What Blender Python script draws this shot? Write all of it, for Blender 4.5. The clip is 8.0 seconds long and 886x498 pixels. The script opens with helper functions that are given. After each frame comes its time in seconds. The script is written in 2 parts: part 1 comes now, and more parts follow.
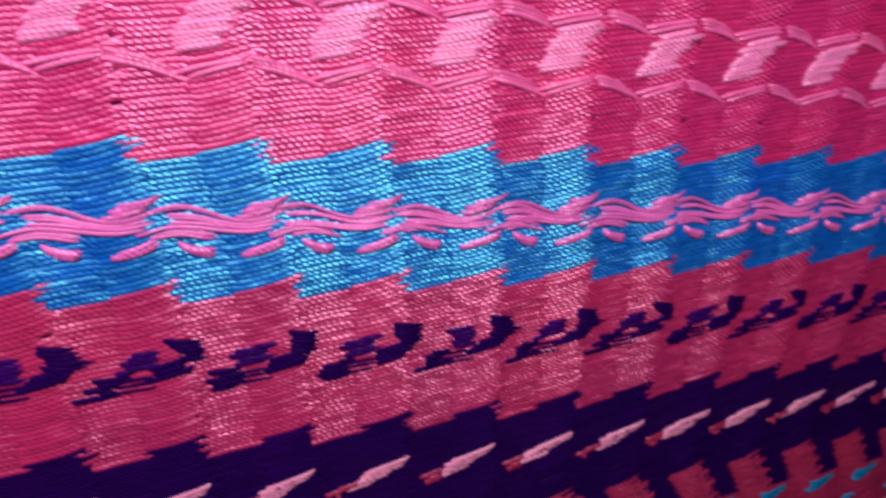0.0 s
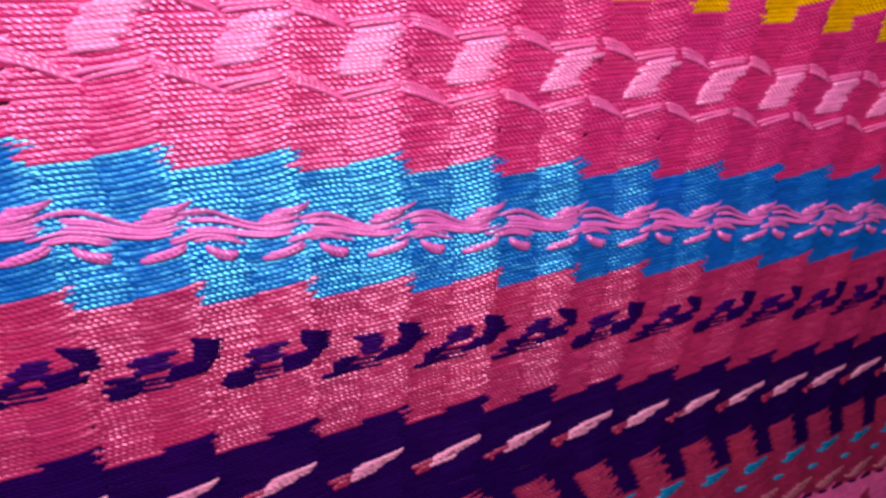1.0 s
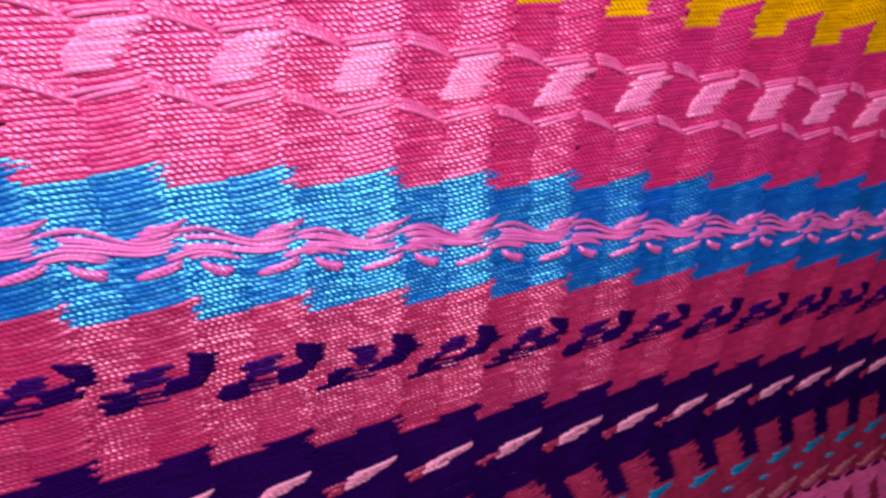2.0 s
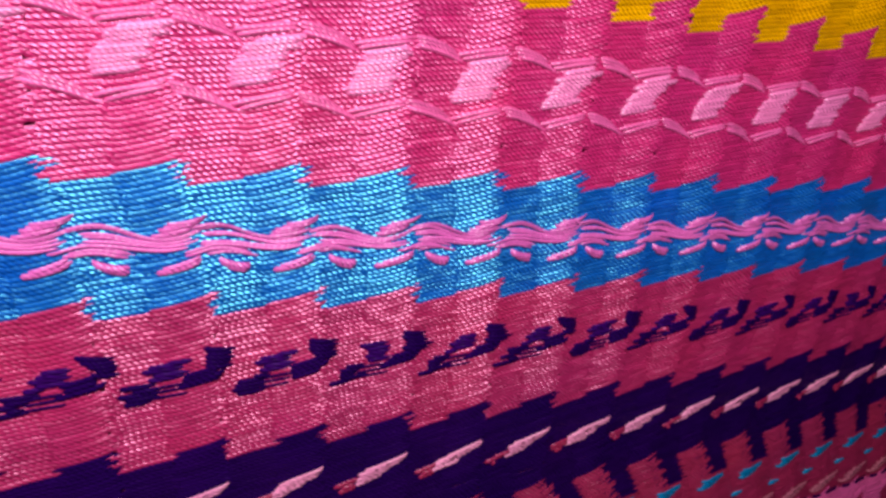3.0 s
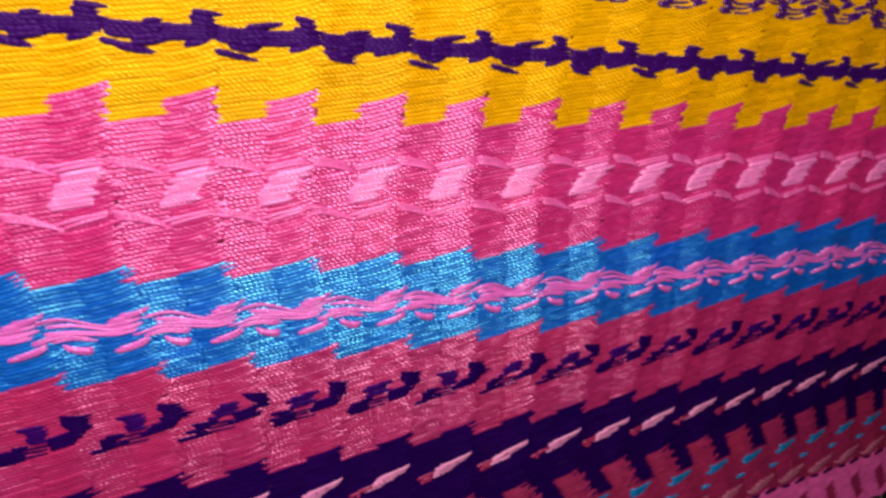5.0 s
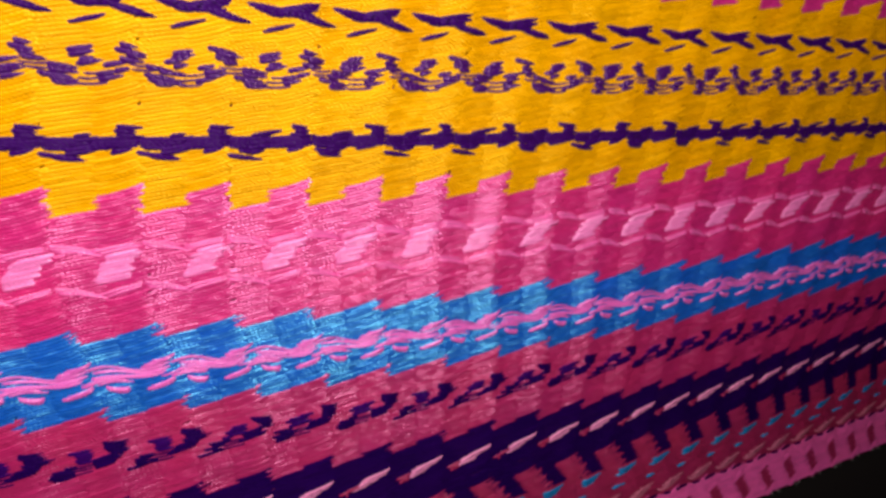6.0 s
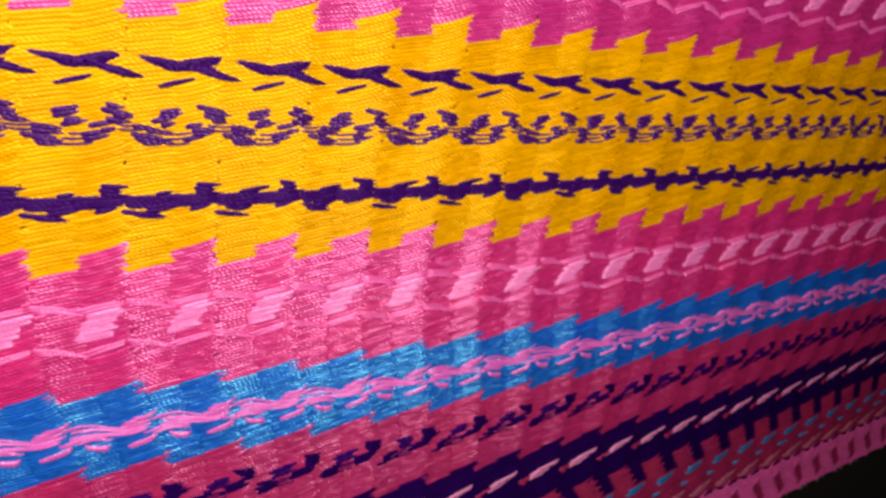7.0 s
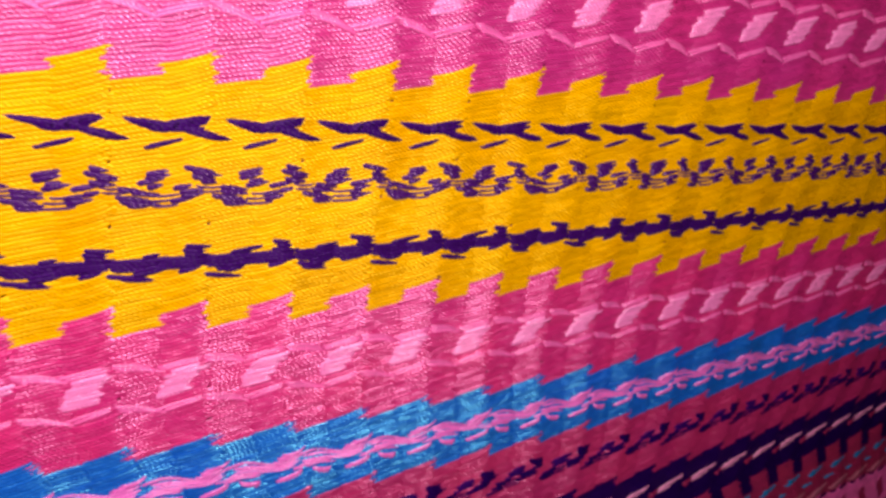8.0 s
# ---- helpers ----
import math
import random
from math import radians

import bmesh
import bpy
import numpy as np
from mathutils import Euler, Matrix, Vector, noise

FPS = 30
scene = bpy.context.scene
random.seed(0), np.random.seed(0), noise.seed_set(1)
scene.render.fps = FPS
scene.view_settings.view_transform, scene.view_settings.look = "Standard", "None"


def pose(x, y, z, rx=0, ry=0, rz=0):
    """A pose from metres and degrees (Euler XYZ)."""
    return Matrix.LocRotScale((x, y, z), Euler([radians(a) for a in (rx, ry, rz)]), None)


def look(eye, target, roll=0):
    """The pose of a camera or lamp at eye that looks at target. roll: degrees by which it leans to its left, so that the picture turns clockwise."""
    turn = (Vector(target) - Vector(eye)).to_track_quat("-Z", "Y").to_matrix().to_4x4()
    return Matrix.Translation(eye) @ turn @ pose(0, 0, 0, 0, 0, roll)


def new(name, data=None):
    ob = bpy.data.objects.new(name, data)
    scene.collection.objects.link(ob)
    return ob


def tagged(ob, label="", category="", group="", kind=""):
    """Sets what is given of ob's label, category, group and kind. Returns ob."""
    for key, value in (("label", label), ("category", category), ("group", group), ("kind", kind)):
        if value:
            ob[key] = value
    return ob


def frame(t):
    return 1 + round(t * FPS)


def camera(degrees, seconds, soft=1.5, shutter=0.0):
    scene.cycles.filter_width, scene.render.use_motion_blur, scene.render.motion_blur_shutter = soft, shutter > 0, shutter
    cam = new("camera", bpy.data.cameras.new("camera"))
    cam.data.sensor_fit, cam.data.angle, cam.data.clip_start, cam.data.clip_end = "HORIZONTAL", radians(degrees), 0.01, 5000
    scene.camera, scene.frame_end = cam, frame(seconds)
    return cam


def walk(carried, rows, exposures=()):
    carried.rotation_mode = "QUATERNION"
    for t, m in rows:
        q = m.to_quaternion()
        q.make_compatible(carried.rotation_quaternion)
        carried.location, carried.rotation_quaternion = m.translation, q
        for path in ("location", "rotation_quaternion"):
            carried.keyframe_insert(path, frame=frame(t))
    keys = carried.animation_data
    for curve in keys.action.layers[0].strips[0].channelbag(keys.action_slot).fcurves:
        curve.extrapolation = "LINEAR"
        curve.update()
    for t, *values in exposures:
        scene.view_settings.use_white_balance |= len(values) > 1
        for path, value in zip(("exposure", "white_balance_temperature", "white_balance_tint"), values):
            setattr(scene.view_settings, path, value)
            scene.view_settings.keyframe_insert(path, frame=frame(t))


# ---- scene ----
# ---- camera ----
cam = camera(65.0, 8.0, soft=3.0, shutter=0.4)
walk(cam, [
    (0.00, pose(0.0074, -0.0892, 0.0238, 66.85, -5.95, -19.14)),
    (0.20, pose(0.0088, -0.0911, 0.0231, 67.06, -6.66, -21.49)),
    (0.50, pose(0.0083, -0.0897, 0.0246, 67.21, -8.07, -23.23)),
    (0.70, pose(0.0089, -0.0902, 0.0246, 67.47, -8.41, -23.66)),
    (1.00, pose(0.0097, -0.0908, 0.0258, 67.49, -8.78, -24.48)),
    (1.50, pose(0.0092, -0.0895, 0.0294, 66.66, -9.27, -25.50)),
    (3.00, pose(0.0072, -0.0930, 0.0281, 67.88, -8.93, -24.63)),
    (3.50, pose(0.0061, -0.0954, 0.0337, 67.39, -9.08, -23.32)),
    (3.80, pose(0.0051, -0.0970, 0.0384, 67.15, -8.80, -21.40)),
    (4.00, pose(0.0024, -0.0985, 0.0402, 67.10, -8.86, -21.60)),
    (4.20, pose(0.0002, -0.1006, 0.0420, 66.60, -8.60, -21.60)),
    (4.50, pose(-0.0055, -0.1039, 0.0444, 66.59, -7.27, -23.29)),
    (4.70, pose(-0.0092, -0.1090, 0.0482, 66.81, -6.91, -23.24)),
    (5.80, pose(-0.0216, -0.1287, 0.0767, 64.25, -5.93, -24.52)),
    (6.00, pose(-0.0217, -0.1325, 0.0825, 64.35, -6.61, -24.80)),
    (6.50, pose(-0.0243, -0.1292, 0.0886, 64.29, -7.29, -26.38)),
    (7.00, pose(-0.0254, -0.1262, 0.0903, 65.41, -7.80, -27.52)),
    (7.30, pose(-0.0250, -0.1258, 0.0924, 65.33, -8.30, -27.55)),
    (7.50, pose(-0.0261, -0.1251, 0.0934, 65.33, -8.52, -27.81)),
    (7.80, pose(-0.0210, -0.1180, 0.0984, 64.86, -8.08, -26.45)),
    (8.00, pose(-0.0188, -0.1183, 0.0961, 66.36, -7.15, -26.28)),
], exposures=[(0.0, -0.2, 6500, 10), (0.5, 0.05, 6500, 10), (1.5, 0.07, 6500, 10), (4.0, -0.05, 6500, 10), (4.7, -0.06, 6500, 11), (5.8, -0.19, 6700, 18), (8.0, -0.17, 6800, 15)])

# ---- light ----
world = bpy.data.worlds.new("room_air")
scene.world = world
world.use_nodes = True
world.node_tree.nodes["Background"].inputs["Color"].default_value = (0.9, 0.92, 1.0, 1)
world.node_tree.nodes["Background"].inputs["Strength"].default_value = 0.010


def area_lamp(name, where, target, size, watts, colour):
    data = bpy.data.lights.new(name, "AREA")
    data.shape, data.size, data.energy, data.color = "DISK", size, watts, colour
    ob = new(name, data)
    ob.matrix_world = look(where, target)
    return tagged(ob, kind="structure")


area_lamp("lamp_light", (-0.07, -0.212, 0.18), (0.025, 0, 0.03), 0.09, 1.60, (1.0, 0.95, 0.94))

# ---- materials ----


def nodes_of(name):
    mat = bpy.data.materials.new(name)
    mat.use_nodes = True
    tree = mat.node_tree
    return mat, tree, tree.nodes["Principled BSDF"]


def add(tree, kind, **values):
    node = tree.nodes.new(kind)
    for key, value in values.items():
        node.inputs[key.replace("_", " ")].default_value = value
    return node


def maths(tree, operation, a, b=0.0, c=0.0):
    node = tree.nodes.new("ShaderNodeMath")
    node.operation = operation
    for i, value in enumerate((a, b, c)):
        if isinstance(value, (int, float)):
            node.inputs[i].default_value = value
        else:
            tree.links.new(value, node.inputs[i])
    return node.outputs[0]


def vectors(tree, operation, a, b=None):
    node = tree.nodes.new("ShaderNodeVectorMath")
    node.operation = operation
    tree.links.new(a, node.inputs[0])
    if isinstance(b, tuple):
        node.inputs[1].default_value = b
    elif b is not None:
        tree.links.new(b, node.inputs[1])
    return node.outputs[0]


def yarn(name, colour, gloss=1.0, rough=0.38, spread=0.12, ply=17.0, ior=1.75, white=0.26, tint=None, slope=0.45, stray=0.58):
    """Twisted, glossy embroidery yarn: uv.x runs along the strand in motif widths, uv.y across it."""
    mat, tree, bsdf = nodes_of(name)
    link = tree.links.new
    uv = tree.nodes.new("ShaderNodeUVMap")
    sep = tree.nodes.new("ShaderNodeSeparateXYZ")
    link(uv.outputs[0], sep.inputs[0])
    along, across = sep.outputs[0], sep.outputs[1]
    fibre = add(tree, "ShaderNodeTexNoise", Scale=1.0, Detail=2.0, Roughness=0.6)
    stretch = tree.nodes.new("ShaderNodeCombineXYZ")
    link(maths(tree, "MULTIPLY", along, 26.0), stretch.inputs[0])
    link(maths(tree, "MULTIPLY", across, 9.0), stretch.inputs[1])
    link(stretch.outputs[0], fibre.inputs["Vector"])
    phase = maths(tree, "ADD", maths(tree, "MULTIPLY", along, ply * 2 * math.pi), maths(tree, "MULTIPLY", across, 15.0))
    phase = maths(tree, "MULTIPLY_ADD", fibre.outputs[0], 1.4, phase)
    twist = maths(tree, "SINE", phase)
    geo = tree.nodes.new("ShaderNodeNewGeometry")
    stain = add(tree, "ShaderNodeTexNoise", Scale=55.0, Detail=3.0)
    link(geo.outputs["Position"], stain.inputs["Vector"])
    # value: strand to strand, along the fibres, and slow fading over the cloth
    v = maths(tree, "MULTIPLY_ADD", geo.outputs["Random Per Island"], 2 * spread, 1.0 - spread)
    v = maths(tree, "MULTIPLY", v, maths(tree, "MULTIPLY_ADD", fibre.outputs[0], 0.36, 0.82))
    v = maths(tree, "MULTIPLY", v, maths(tree, "MULTIPLY_ADD", stain.outputs[0], 0.30, 0.85))
    # shade in the grooves between plies, painted into the base colour
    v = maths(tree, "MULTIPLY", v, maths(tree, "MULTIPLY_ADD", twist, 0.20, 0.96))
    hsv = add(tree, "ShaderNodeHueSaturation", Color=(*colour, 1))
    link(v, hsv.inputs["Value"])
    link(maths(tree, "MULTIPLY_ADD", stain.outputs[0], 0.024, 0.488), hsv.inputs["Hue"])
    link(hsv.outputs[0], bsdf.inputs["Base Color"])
    link(maths(tree, "MULTIPLY_ADD", fibre.outputs[0], 0.22, rough - 0.11), bsdf.inputs["Roughness"])
    bsdf.inputs["Specular IOR Level"].default_value = gloss
    bsdf.inputs["IOR"].default_value = ior
    bsdf.inputs["Specular Tint"].default_value = (*(tint or [white + (1 - white) * c ** 0.30 for c in colour]), 1)
    # relief of the twist: the upper flank of each ply leans back along the strand, the lower flank on, and a little at random from place to place
    lean = maths(tree, "MULTIPLY", maths(tree, "COSINE", phase), -slope)
    ply_lean = tree.nodes.new("ShaderNodeCombineXYZ")
    link(maths(tree, "MULTIPLY", lean, 0.80), ply_lean.inputs[0])
    link(maths(tree, "MULTIPLY", lean, -0.60), ply_lean.inputs[2])
    loose = add(tree, "ShaderNodeTexNoise", Scale=900.0, Detail=1.0)
    link(vectors(tree, "MULTIPLY", geo.outputs["Position"], (0.35, 1.0, 1.2)), loose.inputs["Vector"])
    centred = vectors(tree, "SUBTRACT", loose.outputs["Color"], (0.5, 0.5, 0.5))
    scaled = vectors(tree, "MULTIPLY", centred, (stray, stray, stray))
    normal = vectors(tree, "ADD", vectors(tree, "ADD", geo.outputs["Normal"], ply_lean.outputs[0]), scaled)
    link(vectors(tree, "NORMALIZE", normal), bsdf.inputs["Normal"])
    return mat


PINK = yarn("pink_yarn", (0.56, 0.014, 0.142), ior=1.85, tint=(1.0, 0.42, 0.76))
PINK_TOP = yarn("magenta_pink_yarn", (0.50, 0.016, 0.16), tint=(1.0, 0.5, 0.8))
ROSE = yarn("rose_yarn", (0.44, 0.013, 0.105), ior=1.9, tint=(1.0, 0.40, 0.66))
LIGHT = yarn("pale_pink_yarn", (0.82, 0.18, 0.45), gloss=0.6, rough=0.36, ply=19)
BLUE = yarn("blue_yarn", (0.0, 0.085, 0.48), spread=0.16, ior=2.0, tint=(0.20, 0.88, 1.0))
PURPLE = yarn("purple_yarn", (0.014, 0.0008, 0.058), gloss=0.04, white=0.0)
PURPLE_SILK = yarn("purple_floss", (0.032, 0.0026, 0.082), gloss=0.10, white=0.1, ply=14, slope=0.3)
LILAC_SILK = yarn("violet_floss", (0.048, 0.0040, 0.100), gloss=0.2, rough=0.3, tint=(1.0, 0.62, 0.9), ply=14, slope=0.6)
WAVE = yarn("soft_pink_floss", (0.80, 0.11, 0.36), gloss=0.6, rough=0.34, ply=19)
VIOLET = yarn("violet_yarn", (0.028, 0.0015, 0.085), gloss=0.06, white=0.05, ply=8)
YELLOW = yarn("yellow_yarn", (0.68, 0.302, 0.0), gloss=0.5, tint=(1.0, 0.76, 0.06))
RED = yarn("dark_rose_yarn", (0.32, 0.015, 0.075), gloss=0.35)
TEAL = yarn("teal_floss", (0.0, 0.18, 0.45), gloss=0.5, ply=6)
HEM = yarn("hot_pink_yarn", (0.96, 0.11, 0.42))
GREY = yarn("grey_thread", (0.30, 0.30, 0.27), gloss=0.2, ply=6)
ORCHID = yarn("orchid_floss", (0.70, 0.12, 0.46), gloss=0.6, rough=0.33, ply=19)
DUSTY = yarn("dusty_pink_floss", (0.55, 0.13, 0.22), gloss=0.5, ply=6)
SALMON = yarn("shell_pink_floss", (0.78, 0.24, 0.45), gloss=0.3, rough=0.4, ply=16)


def plain(name, colour, rough, grain, depth, stretch=(1, 1, 1)):
    mat, tree, bsdf = nodes_of(name)
    place = tree.nodes.new("ShaderNodeTexCoord")
    mapping = add(tree, "ShaderNodeMapping", Scale=stretch)
    fine = add(tree, "ShaderNodeTexNoise", Scale=grain, Detail=6.0)
    broad = add(tree, "ShaderNodeTexNoise", Scale=grain / 12, Detail=2.0)
    tree.links.new(place.outputs["Object"], mapping.inputs[0])
    for n in (fine, broad):
        tree.links.new(mapping.outputs[0], n.inputs["Vector"])
    hsv = add(tree, "ShaderNodeHueSaturation", Color=(*colour, 1))
    both = maths(tree, "MULTIPLY", maths(tree, "MULTIPLY_ADD", fine.outputs[0], 0.6, 0.7), maths(tree, "MULTIPLY_ADD", broad.outputs[0], 0.6, 0.7))
    tree.links.new(both, hsv.inputs["Value"])
    tree.links.new(hsv.outputs[0], bsdf.inputs["Base Color"])
    bsdf.inputs["Roughness"].default_value = rough
    bump = add(tree, "ShaderNodeBump", Strength=0.4, Distance=depth)
    tree.links.new(fine.outputs[0], bump.inputs["Height"])
    tree.links.new(bump.outputs[0], bsdf.inputs["Normal"])
    return mat


DARK_WOOD = plain("dark_stained_wood", (0.006, 0.002, 0.0012), 0.8, 60, 0.0006, (0.12, 1, 1))
PLASTER = plain("plaster", (0.25, 0.23, 0.21), 0.85, 40, 0.001)
FLOOR_MAT = plain("brown_floor", (0.20, 0.13, 0.09), 0.6, 30, 0.001)
BACKING = plain("ground_weave", (0.22, 0.02, 0.06), 0.9, 900, 0.0001)

# ---- helpers for building ----


def part(name, data, parent, label=""):
    ob = new(name, data)
    ob.parent = parent
    return tagged(ob, label)


def box(name, lo, hi, material):
    bm = bmesh.new()
    bmesh.ops.create_cube(bm, size=1)
    for v in bm.verts:
        v.co = [lo[i] + (v.co[i] + 0.5) * (hi[i] - lo[i]) for i in range(3)]
    data = bpy.data.meshes.new(name)
    bm.to_mesh(data)
    bm.free()
    data.materials.append(material)
    return new(name, data)


def quads(name, verts, faces, uvs, material):
    """A mesh from arrays: verts (n, 3), faces (m, 4), uvs (n, 2) by vertex."""
    data = bpy.data.meshes.new(name)
    data.vertices.add(len(verts))
    data.vertices.foreach_set("co", np.ascontiguousarray(verts, dtype=np.float32).ravel())
    data.loops.add(4 * len(faces))
    data.loops.foreach_set("vertex_index", np.ascontiguousarray(faces, dtype=np.int32).ravel())
    data.polygons.add(len(faces))
    data.polygons.foreach_set("loop_start", np.arange(0, 4 * len(faces), 4, dtype=np.int32))
    layer = data.uv_layers.new(name="UVMap")
    layer.data.foreach_set("uv", np.ascontiguousarray(uvs[faces.ravel()], dtype=np.float32).ravel())
    data.polygons.foreach_set("use_smooth", np.ones(len(faces), dtype=bool))
    data.materials.append(material)
    data.update(calc_edges=True)
    return data


# ---- room ----
wall_back = tagged(box("wall_north", (-1.8, 0.034, -1.35), (2.2, 0.12, 1.35), DARK_WOOD), "dark stained wooden wall behind the hanging cloth", "wall", kind="structure")
tagged(box("wall_south", (-1.8, -2.6, -1.35), (2.2, -2.5, 1.35), PLASTER), "plain plaster wall of the room", "wall", kind="structure")
tagged(box("wall_west", (-1.9, -2.6, -1.35), (-1.8, 0.12, 1.35), PLASTER), "plain plaster wall of the room", "wall", kind="structure")
tagged(box("wall_east", (2.2, -2.6, -1.35), (2.3, 0.12, 1.35), PLASTER), "plain plaster wall of the room", "wall", kind="structure")
tagged(box("floor", (-1.9, -2.6, -1.45), (2.3, 0.12, -1.35), FLOOR_MAT), "plain brown floor of the room", "floor", kind="structure")
tagged(box("ceiling", (-1.9, -2.6, 1.35), (2.3, 0.12, 1.45), PLASTER), "plain plaster ceiling of the room", "ceiling", kind="structure")

# ---- the woven cloth ----
# lengths on the cloth are counted in motif widths P; u runs along the stripes, w upwards across them
P = 0.016
ROWS = 21.0                     # weft strands in one motif width
U0, U1, W0, W1 = -6.0, 31.0, -8.62, 8.4
rng = np.random.default_rng(7)


def lie(u, w):
    """How far the cloth falls back towards the wall, in P."""
    s = u - 4.0
    d = 0.0032 * s * s - 0.000084 * s ** 3 + 0.0050 * w * w - 0.0029 * s * w
    d = d + 0.9 * np.clip((w - 6.6) / 1.8, 0, 1) ** 2
    d = d - 0.22 * np.clip((-6.7 - w) / 1.9, 0, 1) ** 2
    return np.clip(d, -1.0, 1.95)


def shift(w):
    """How the motif columns drift along the stripes, row by row."""
    return np.interp(w, (-8.6, -7.4, -5.45, -4.5, -2.9, -1.3, 0.0, 1.5, 4.7, 8.4), (3.86, 2.92, 1.36, 0.66, 0.49, 0.30, 0.0, -0.04, 0.11, 0.11))


def ridge(f):
    """Relief of the columns: the raised half climbs along the stripe and falls off steeply into the hollow of the sunk half."""
    return 0.019 + np.interp(np.asarray(f) % 1.0, (0.0, 0.07, 0.16, 0.28, 0.45, 0.56, 0.70, 0.85, 0.94, 1.0), (0.042, 0.033, 0.018, 0.005, 0.0, 0.005, 0.017, 0.035, 0.044, 0.042))


def spot(u, w, h):
    """The place in the room of a point of the cloth raised by h."""
    return np.stack([P * u, P * (lie(u, w) - h), P * w], axis=-1)


# bands, top to bottom: lower edge in the sunk half and in the raised half
TOP, GOLD, UPPER, SEA, LOWER, NIGHT, MIX, END, BLOCK = range(9)
EDGES = ((TOP, 4.40, 4.59), (GOLD, 1.53, 1.78), (UPPER, -0.23, -0.12), (SEA, -1.50, -1.36), (LOWER, -3.16, -2.98), (NIGHT, -5.25, -4.55), (MIX, -6.90, -6.90), (END, -99, -99))


def halves(w):
    """Where the raised half of a column begins and ends at row height w."""
    if w < -7.3:
        return 0.98, 1.26
    if w < -4.2:
        return 0.60, 1.0
    return 0.50, 1.0


def band_of(w, raised):
    """The band of a strand at row height w, in the sunk or the raised half."""
    for band, low, high in EDGES:
        if band == END and raised and -8.38 < w < -7.52:
            return BLOCK
        if w > (high if raised else low):
            return band
    return END


NEAR, FAR = 22, 12              # samples along a strand in one motif width
us = np.concatenate([np.arange(U0, -3.6, 1 / FAR), np.arange(-3.6, 12.0, 1 / NEAR), np.arange(12.0, U1 + 0.01, 1 / FAR)])
ACROSS = np.array([-0.74, -0.30, 0.30, 0.74])
CROWN = np.array([-0.21, 0.11, 0.11, -0.21])
ks = np.arange(int(U0) - 2, int(U1) + 3)
coarse, fine = np.arange(U0 - 1, U1 + 2, 1.7), np.arange(U0 - 1, U1 + 2, 0.35)
all_v, all_f, all_uv, all_b, all_k = [], [], [], [], []
count, j, w = 0, 0, W0 + 0.03
while w < W1:
    a, b = halves(w)
    o = float(shift(w))
    spike = (0.055, 0.040, -0.045, 0.0, -0.055)[j % 5]
    starts = ks + o + a + rng.normal(0, 0.014, len(ks)) + (0.02 if j % 2 else -0.01)
    ends = ks + o + b + spike + rng.normal(0, 0.022, len(ks))
    cuts = np.sort(np.concatenate([starts, ends]))
    cuts = cuts[(cuts > U0 + 0.05) & (cuts < U1 - 0.05)]
    first = int(np.searchsorted(starts, U0 + 0.05) > np.searchsorted(ends, U0 + 0.05))
    run = np.searchsorted(cuts, us)
    n = np.arange(len(cuts))
    u = np.concatenate([us, cuts + 0.05, cuts - 0.05])
    r = np.concatenate([run, n, n + 1])
    order = np.lexsort((u, r))
    u, r = u[order], r[order]
    raised = (r + first) % 2 == 1
    lo = np.concatenate([[U0], cuts - 0.05])[r]
    hi = np.concatenate([cuts + 0.05, [U1]])[r]
    t = np.where(raised, ((u - o - a + 0.12) % 1.0 - 0.12) / (b - a), ((u - o - b + 0.12) % 1.0 - 0.12) / (1 - b + a))
    t = np.clip(t, 0, 1.2)
    edge = np.minimum(u - lo, hi - u)
    dive = np.clip(1 - edge / 0.07, 0, 1)
    wob = 0.05 / ROWS * np.interp(u, coarse, rng.normal(0, 1, len(coarse)))
    wob = wob + 0.035 / ROWS * np.interp(u, fine, rng.normal(0, 1, len(fine)))
    ws = w + np.where(raised, -0.012 + 0.155 * t ** 1.3, -0.012 + 0.065 * t) + wob
    fat = 1.0 + 0.08 * np.interp(u, fine, rng.normal(0, 1, len(fine)))
    slack = 0.05 / ROWS * np.interp(u, fine, rng.normal(0, 1, len(fine)))
    rise = ridge(u - o) + np.where(raised, 0.010 * np.sin(math.pi * t), 0.0) + slack
    h = (rise - 0.006 * dive)[:, None] + CROWN[None, :] * (fat * (1 - 0.2 * dive))[:, None] / ROWS
    wq = ws[:, None] + ACROSS[None, :] * (fat * (1 - 0.2 * dive))[:, None] / ROWS
    uq = np.repeat(u[:, None], 4, 1)
    all_v.append(spot(uq, wq, h).reshape(-1, 3))
    all_uv.append(np.stack([uq + rng.random() * 40, np.repeat((np.arange(4) / 3.0)[None, :], len(u), 0)], -1).reshape(-1, 2))
    m = len(u)
    joined = np.nonzero(r[1:] == r[:-1])[0]
    base = count + 4 * joined[:, None] + np.arange(3)[None, :]
    all_f.append(np.stack([base, base + 4, base + 5, base + 1], -1).reshape(-1, 4))
    pair = (band_of(w, False), band_of(w, True))
    kind = np.where(raised[joined], pair[1], pair[0])
    all_b.append(np.repeat(kind, 3))
    all_k.append(np.repeat(np.floor(u[joined] - o - 0.1).astype(int), 3))
    count += 4 * m
    w += (1 + 0.03 * rng.normal()) / ROWS
    j += 1
all_v, all_f, all_uv = np.concatenate(all_v), np.concatenate(all_f), np.concatenate(all_uv)
all_b, all_k = np.concatenate(all_b), np.concatenate(all_k)

cloth = tagged(new("woven_cloth"), "handwoven pink, blue and yellow striped cloth hanging on dark wood", "textile")
cloth.location = spot(np.array(12.0), np.array(W0), np.array(0.0))
here = Matrix.Translation(cloth.location).inverted()


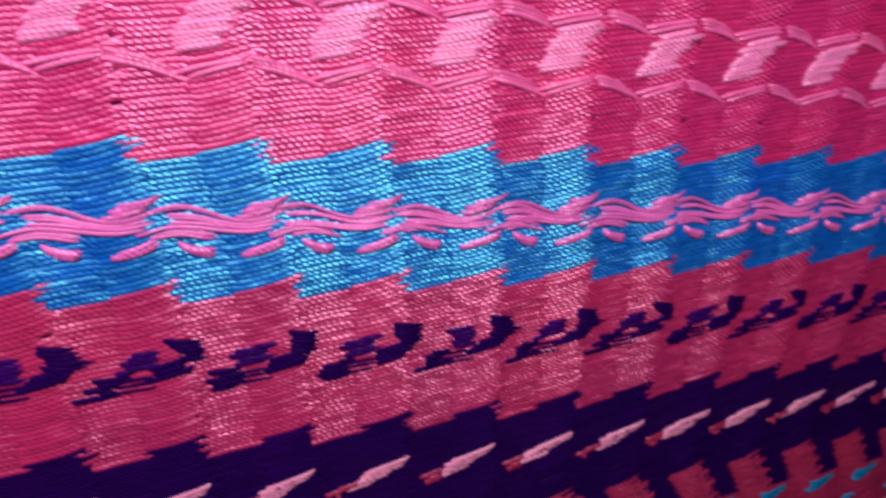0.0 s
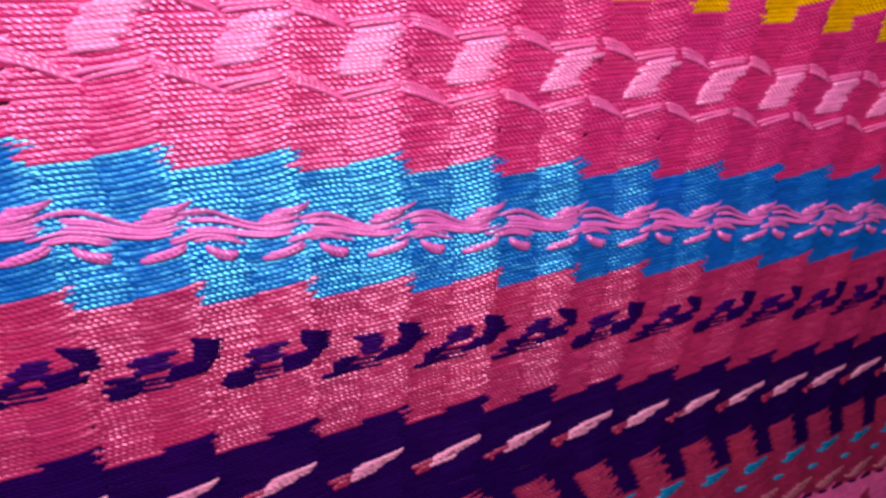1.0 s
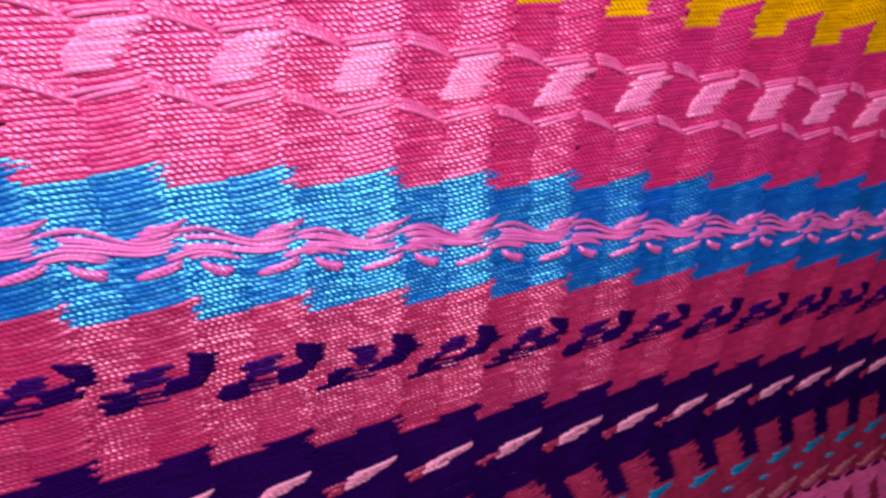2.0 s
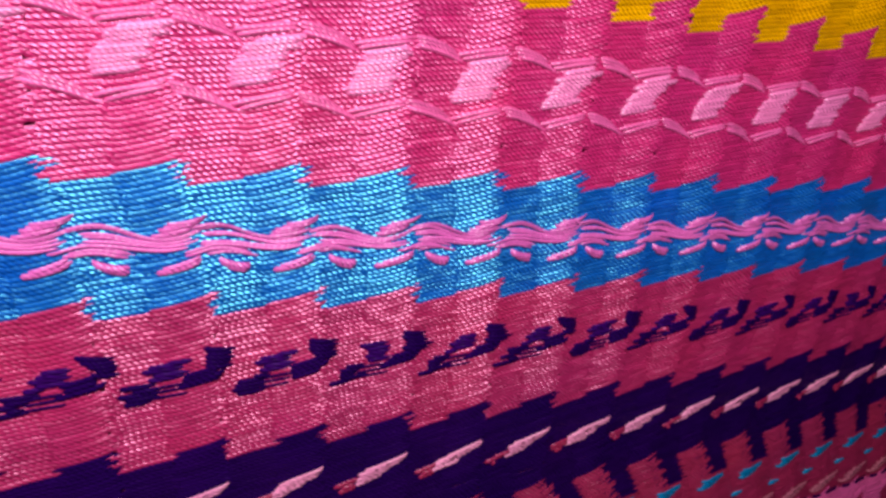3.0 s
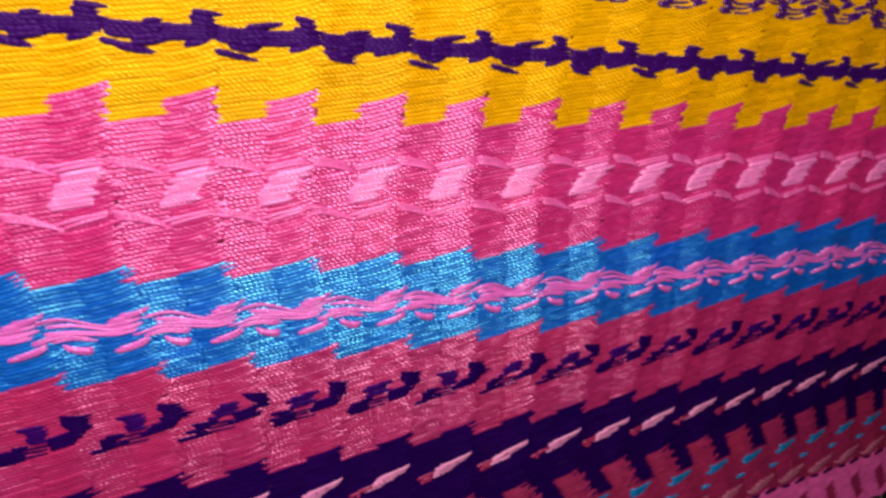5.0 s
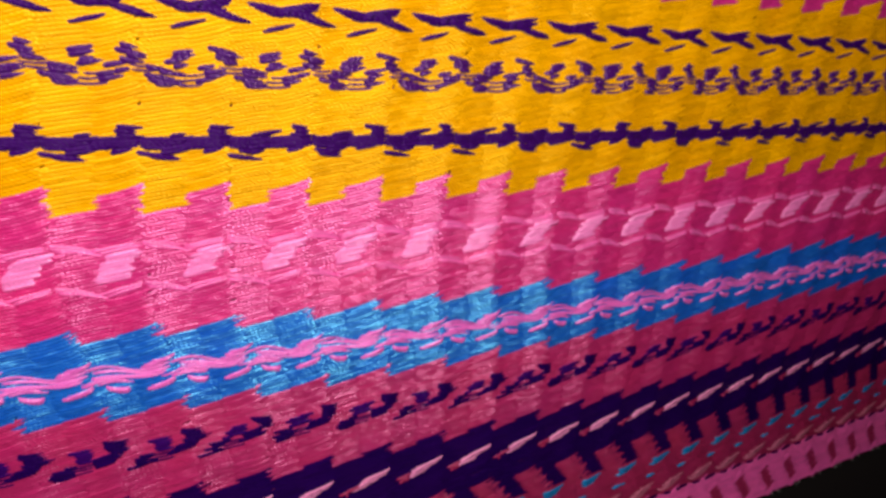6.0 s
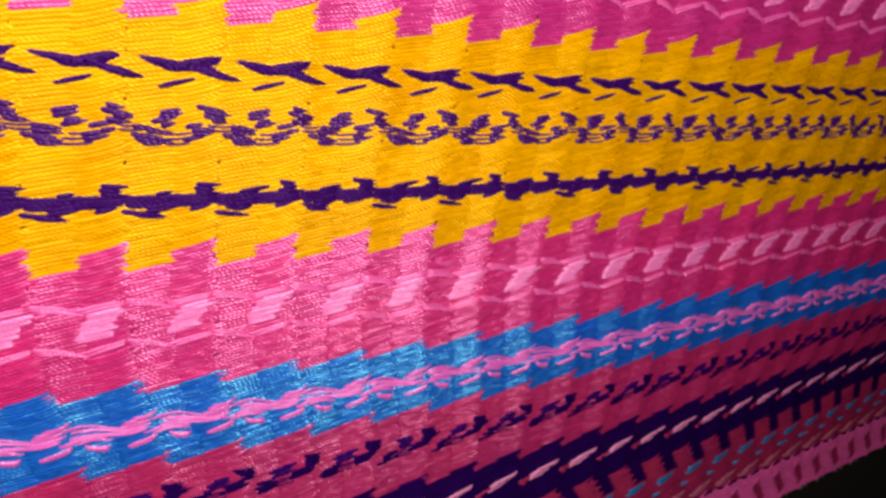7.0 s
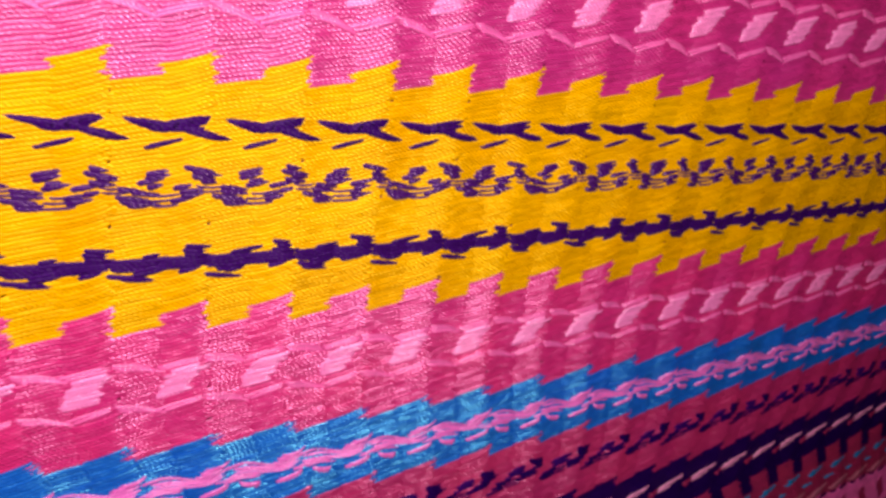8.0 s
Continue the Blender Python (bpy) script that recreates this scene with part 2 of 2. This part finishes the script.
def strip(name, mask, material, label, parent=None):
    used, faces = np.unique(all_f[mask], return_inverse=True)
    data = quads(name, all_v[used], faces.reshape(-1, 4), all_uv[used], material)
    ob = part(name, data, parent or cloth, label)
    ob.matrix_parent_inverse = here
    return ob


bands = {}
for band, name, material, label in (
        (TOP, "pink_stripe", PINK_TOP, "magenta pink woven stripe with toothed edge"),
        (GOLD, "yellow_stripe", YELLOW, "wide yellow woven stripe with purple brocade"),
        (UPPER, "pink_stripe", PINK, "bright pink woven stripe with pale blocks"),
        (SEA, "blue_stripe", BLUE, "blue woven stripe with toothed edges"),
        (LOWER, "rose_stripe", ROSE, "rose pink woven stripe with purple brocade"),
        (NIGHT, "purple_stripe", PURPLE, "very dark purple woven stripe"),
        (MIX, "dark_rose_stripe", RED, "dark rose woven stripe with teal stitches"),
        (END, "hem_stripe", HEM, "hot pink woven hem stripe")):
    bands[band] = strip(name, all_b == band, material, label)
for k in range(int(U0) - 1, int(U1) + 1):
    mask = (all_b == BLOCK) & (all_k == k)
    if mask.sum() > 60:
        ob = strip("woven_block", mask, RED, "dark rose woven block", cloth)

# the ground behind the strands
gu, gw = np.linspace(U0, U1, 120), np.linspace(W0, W1, 60)
sheet = []
for lift in (-0.03, -0.09):
    a, b = np.meshgrid(gu, gw, indexing="ij")
    sheet.append(spot(a, b, np.full(a.shape, lift)).reshape(-1, 3))
ii, kk = np.meshgrid(np.arange(119), np.arange(59), indexing="ij")
q = (ii * 60 + kk).ravel()
front = np.stack([q, q + 60, q + 61, q + 1], -1)
back = front[:, ::-1] + 120 * 60
ground_cloth = part("ground_weave", quads("ground_weave", np.concatenate(sheet), np.concatenate([front, back]), np.zeros((2 * 7200, 2)), BACKING), cloth, "thin rose ground weave behind the yarns")
ground_cloth.matrix_parent_inverse = here

# ---- brocade motifs ----


def thread(f, w, width=1.0, lift=0.045, taper=0.5, tip=0.16):
    """One floating strand along the points (f, w), in P, over the relief of the columns: verts, faces, uvs."""
    steps = len(f)
    s = np.linspace(0, 1, steps)
    end = np.clip(np.minimum(s / min(tip, 0.16), (1 - s) / tip), 0, 1) ** 0.7
    thick = width / ROWS * (taper + (1 - taper) * end)
    h = 0.006 + ridge(f)[:, None] + (0.5 * lift * end - 0.03 * (1 - end))[:, None] + np.array([-0.20, 0.11, 0.11, -0.20])[None, :] * thick[:, None]
    wq = w[:, None] + np.array([-0.55, -0.27, 0.27, 0.55])[None, :] * thick[:, None]
    fq = np.repeat(f[:, None], 4, 1)
    verts = np.stack([P * fq, -P * h, P * wq], -1).reshape(-1, 3)
    base = 4 * np.arange(steps - 1)[:, None] + np.arange(3)[None, :]
    faces = np.stack([base, base + 4, base + 5, base + 1], -1).reshape(-1, 4)
    uvs = np.stack([fq + rng.random() * 30, np.repeat((np.arange(4) / 3.0)[None, :], steps, 0)], -1).reshape(-1, 2)
    return verts, faces, uvs


def strand(f0, w0, f1, w1, width=1.0, lift=0.045, bow=0.0, steps=9, taper=0.5, tip=0.16):
    """A strand from (f0, w0) to (f1, w1) that bows by so much in its middle."""
    s = np.linspace(0, 1, steps)
    return thread(f0 + (f1 - f0) * s, w0 + (w1 - w0) * s + bow * np.sin(math.pi * s), width, lift, taper, tip)


def patch(f0, w0, f1, w1, height, slope=0.0, lean=0.0, ragged=0.05, lift=0.045, width=1.3, taper=0.35, gap=1.0, tip=0.16):
    """Parallel strands filling a block: from its low corner (f0, w0), f1 to the right, up to height; lean pushes upper rows along."""
    out = []
    n = max(1, round(height * ROWS / gap))
    for i in range(n):
        t = (i + 0.5) / n
        a, b = f0 + lean * t + rng.normal(0, ragged), f1 + lean * t + rng.normal(0, ragged)
        w = w0 + height * t
        out.append(strand(a, w, b, w + slope * (b - a), width, lift, steps=7, taper=taper, tip=tip))
    return out


def bundle(name, strands, material):
    v, f, t, n = [], [], [], 0
    for a, b, c in strands:
        v.append(a), f.append(b + n), t.append(c)
        n += len(a)
    return quads(name, np.concatenate(v), np.concatenate(f), np.concatenate(t), material)


def row_of(name, height, variants, parent, label, first=int(U0) + 1, last=int(U1) - 2):
    """One motif for each column, at height w of the cloth, taking turns between its variants."""
    for k in range(first, last):
        u = k + float(shift(height))
        d = 0.05
        x = np.array(spot(np.array(u), np.array(height), np.array(0.0)))
        du = Vector((1, float(lie(u + d, height) - lie(u - d, height)) / (2 * d), 0)).normalized()
        dw = Vector((0, float(lie(u, height + d) - lie(u, height - d)) / (2 * d), 1)).normalized()
        n = du.cross(dw).normalized()
        m = Matrix((du, -n, dw)).transposed().to_4x4()
        m.translation = x
        ob = part(name, variants[int(rng.integers(len(variants)))], parent, label)
        ob.matrix_basis = m


def made(name, build, material, n=3):
    return [bundle(name, build(), material) for _ in range(n)]


def j(s=0.02):
    return float(rng.normal(0, s))


# pale blocks and wavy lines in the two pink stripes
def pale_block():
    out = []
    for i in range(11):
        t = i / 10
        a, b = 0.38 + 0.15 * t ** 2 + j(0.025), 0.80 + 0.20 * t + j(0.035)
        out.append(strand(a, -0.24 + 0.34 * t, b, -0.15 + 0.36 * t, 1.1 + j(0.1), 0.035 + j(0.008), taper=0.35))
    return out


def wave(amp):
    def build():
        out = [strand(0.38 + 0.06 * i + j(), -amp / 2 - 0.034 * i, 1.00 + j(), amp / 2 - 0.034 * i, 0.8, 0.05, 0.012, taper=0.3, tip=0.3) for i in range(2)]
        return out + [strand(0.92 + 0.03 * i + j(), amp / 2 - 0.034 * i, 1.46 + 0.04 * i + j(), -amp / 2 - 0.036 * i, 0.95, 0.03, 0.03, 12, 0.15, 0.4) for i in range(3)]
    return build


for band, middle, low, high in ((UPPER, 0.86, 0.53, 1.10), (TOP, 5.50, 5.12, 5.82)):
    row_of("pale_block", middle, made("pale_block", pale_block, LIGHT), bands[band], "pale pink satin block")
    row_of("wavy_stitch", low, made("wavy_stitch", wave(0.17), WAVE), bands[band], "pale pink wavy stitch")
    row_of("wavy_stitch", high, made("wavy_stitch", wave(0.13), WAVE), bands[band], "pale pink wavy stitch")


# pink knots on the blue stripe
def knot():
    out = []

    def pair(g, w, width, lift, taper):
        for d in (-0.5, 0.5):
            out.append(thread(g + j(0.03), w + d * 0.026 + j(0.005), width * 0.62, lift + j(0.008), taper, 0.25))

    for i in range(3):
        a, b = (0.03 * i + j(), 1.0 + j()) if i else (-0.06, 1.06)
        g = np.linspace(a, b + 0.04, 20)
        c = np.cos(2 * math.pi * (g - 0.20))
        pair(g, 0.05 - i * (0.042 + 0.020 * (1 + c)) + 0.065 * c + j(0.006), 1.0, 0.06, 0.4)
    g = np.linspace(-0.12, 0.52, 14)
    c = np.cos(2 * math.pi * (g - 0.20))
    pair(g, -0.145 + 0.06 * c + j(0.006), 0.95, 0.05, 0.35)
    g = np.linspace(0.04, 0.56, 12)
    pair(g, -0.17 + 0.05 * np.cos(2 * math.pi * (g - 0.24)), 0.95, 0.05, 0.35)
    for i in range(5):
        out.append(strand(0.62 + 0.03 * i + j(), 0.010 + 0.028 * i, 0.98 + 0.03 * i + j(0.03), 0.095 + 0.030 * i, 0.8, 0.07, -0.015, taper=0.2, tip=0.35))
    return out


def low_knot():
    return [strand(0.12 + j(), 0.07, 0.44, -0.01, 1.5, 0.07, -0.025), strand(0.18, 0.03, 0.42 + j(), -0.04, 1.2, 0.06, -0.02),
            strand(0.60 + j(), -0.06, 1.02, 0.09, 1.1, 0.06, -0.02), strand(0.66, -0.03, 1.00 + j(), 0.12, 1.1, 0.07, -0.01)]


row_of("pink_knot", -0.70, made("pink_knot", knot, ORCHID, 4), bands[SEA], "raised pink knotted stitch")
row_of("pink_stitch", -0.98, made("pink_stitch", low_knot, ORCHID), bands[SEA], "small slanted pink stitch")


# purple crosses on the rose stripe
def cross():
    spread = dict(width=1.2, taper=0.1, tip=0.5)
    out = patch(0.88, 0.09, 1.24, 0.0, 0.23, -0.12, -0.06, 0.05, gap=0.95, **spread)
    out += patch(0.64, -0.17, 1.06, 0.0, 0.17, 0.34, 0.04, 0.04, gap=0.9, width=1.2, taper=0.25)
    out += patch(0.12, -0.29, 0.50, 0.0, 0.22, 0.03, 0.06, 0.06, gap=1.0, **spread)
    out += [strand(0.36 + j(), -0.24 + 0.055 * i, 0.76 + j(), -0.18 + 0.055 * i, 0.65, 0.03, taper=0.3) for i in range(3)]
    return out


def centre():
    return patch(0.42, -0.06, 0.80, 0.0, 0.22, 0.14, 0.04, 0.06, gap=0.95, width=1.2, taper=0.1, tip=0.4)


row_of("violet_centre", -2.10, made("violet_centre", centre, VIOLET, 3), bands[LOWER], "violet brocade centre")
row_of("purple_cross", -2.10, made("purple_cross", cross, PURPLE, 4), bands[LOWER], "dark purple brocade cross")


# pale leaves and small buds on the purple stripe
def leaf():
    out = []
    for i in range(9):
        t = i / 8
        out.append(strand(0.34 + 0.18 * t + j(0.05), -0.19 + 0.20 * t, 0.66 + 0.36 * t + j(0.03), -0.09 + 0.30 * t, 1.2, 0.045, taper=0.4))
    return out


def bud():
    return patch(0.10, -0.09, 0.36, 0.0, 0.14, 0.2, 0.06, 0.05)


row_of("pale_leaf", -3.66, made("pale_leaf", leaf, SALMON, 4), bands[NIGHT], "pale pink slanted leaf stitch")
row_of("rose_bud", -3.84, made("rose_bud", bud, RED), bands[NIGHT], "small rose stitch")


# teal and dusty stitches on the dark rose stripe
def teal():
    return [strand(-0.18 + 0.0 * i + j(0.03), -0.10 + 0.042 * i, 0.30 + 0.03 * i + j(0.03), -0.07 + 0.046 * i, 1.25, 0.05) for i in range(5)]


def dusty():
    out = [strand(-0.26 + 0.02 * i + j(0.04), -0.20 + 0.045 * i, 0.34 + 0.02 * i + j(0.04), -0.15 + 0.045 * i, 1.2, 0.05) for i in range(8)]
    return out


def speck():
    return patch(0.5, -0.05, 0.72, 0.0, 0.08, 0.2)


def dash():
    return [strand(0.05, -0.02, 0.52, 0.0, 1.2, 0.06), strand(0.02, 0.03, 0.48, 0.05, 1.1, 0.06), strand(0.66, 0.0, 0.90, 0.02, 1.6, 0.06)]


row_of("teal_stitch", -5.40, made("teal_stitch", teal, TEAL), bands[MIX], "teal slanted stitch")
row_of("teal_speck", -5.95, made("teal_speck", speck, TEAL), bands[MIX], "tiny teal stitch")
row_of("dusty_stitch", -6.45, made("dusty_stitch", dusty, DUSTY), bands[MIX], "dusty pink slanted stitch")
row_of("dark_dash", -6.87, made("dark_dash", dash, PURPLE), bands[END], "dark purple running stitch")


# three purple rows on the yellow stripe
def arrow():
    out = [strand(0.62 + j(), -0.078 - 0.014 * i, 0.05 + 0.08 * i + j(), 0.004 - 0.026 * i, 1.5, 0.05, -0.010, taper=0.1, tip=0.45) for i in range(4)]
    out += [strand(0.40 + 0.03 * i + j(), -0.115 + 0.012 * i, 0.92 + 0.03 * i + j(0.04), -0.095 + 0.032 * i, 1.4, 0.05, taper=0.1, tip=0.35) for i in range(5)]
    out += [strand(0.62 + 0.06 * i, -0.09 - 0.022 * i, 1.10 + 0.06 * i + j(0.03), -0.175 - 0.028 * i, 1.3, 0.05, taper=0.1, tip=0.4) for i in range(3)]
    out += [strand(0.30 + 0.05 * i + j(), -0.325 + 0.028 * i, 0.70 + 0.05 * i + j(), -0.230 + 0.024 * i, 0.8, 0.05, taper=0.2, tip=0.3) for i in range(2)]
    return out


def flower():
    spread = dict(width=1.3, taper=0.08, tip=0.6)
    out = patch(0.10, -0.20, 0.46, 0.0, 0.23, -0.16, -0.02, 0.05, gap=1.05, **spread)
    out += patch(0.28, -0.03, 0.66, 0.0, 0.19, 0.20, 0.03, 0.05, gap=1.05, **spread)
    out += patch(0.54, -0.19, 0.94, 0.0, 0.20, 0.20, 0.04, 0.06, gap=1.08, **spread)
    out += patch(0.80, 0.06, 1.14, 0.0, 0.20, -0.16, -0.05, 0.05, gap=1.05, **spread)
    out += [strand(0.34 + j(0.04), -0.20 + 0.055 * i, 0.70 + j(0.03), -0.18 + 0.06 * i, 0.6, 0.02, -0.02, taper=0.3) for i in range(3)]
    out += [strand(0.84 + j(0.04), -0.02 + 0.05 * i, 1.22 + j(0.03), -0.03 + 0.045 * i, 0.5, 0.02, -0.02, taper=0.3) for i in range(2)]
    return out


def chain():
    spread = dict(width=1.25, taper=0.1, tip=0.5)
    out = [strand(-0.06 + j(), 0.055 - 0.034 * i, 0.60 + j(), 0.02 - 0.034 * i, 1.15, 0.045, taper=0.15, tip=0.35) for i in range(4)]
    out += [strand(0.40 + j(), 0.030 - 0.034 * i, 1.10 + j(), 0.070 - 0.034 * i, 1.15, 0.045, taper=0.15, tip=0.35) for i in range(4)]
    out += patch(0.70, 0.07, 1.08, 0.0, 0.15, -0.06, -0.06, 0.06, gap=1.0, **spread)
    out += patch(0.18, -0.17, 0.58, 0.0, 0.26, 0.16, 0.04, 0.06, gap=1.0, **spread)
    out += patch(0.02, -0.17, 0.46, 0.0, 0.10, -0.20, -0.06, 0.05, gap=0.95, **spread)
    out += patch(0.54, -0.15, 0.98, 0.0, 0.10, 0.22, 0.04, 0.06, gap=1.1, **spread)
    return out


row_of("purple_arrow", 4.02, made("purple_arrow", arrow, PURPLE_SILK, 4), bands[GOLD], "dark purple arrow brocade")
row_of("purple_flower", 3.27, made("purple_flower", flower, LILAC_SILK, 4), bands[GOLD], "violet four-part flower brocade")
row_of("purple_chain", 2.40, made("purple_chain", chain, PURPLE_SILK, 4), bands[GOLD], "dark purple chain brocade")


# a few frayed grey ends below the hem
def frayed():
    return [strand(0.1 + 0.3 * i + j(0.1), 0.02, 0.35 + 0.3 * i + j(0.1), -0.10 + j(0.03), 0.55, 0.05, -0.03) for i in range(2)]


row_of("frayed_end", -8.66, made("frayed_end", frayed, GREY, 4), bands[END], "frayed grey thread end", 9, 18)
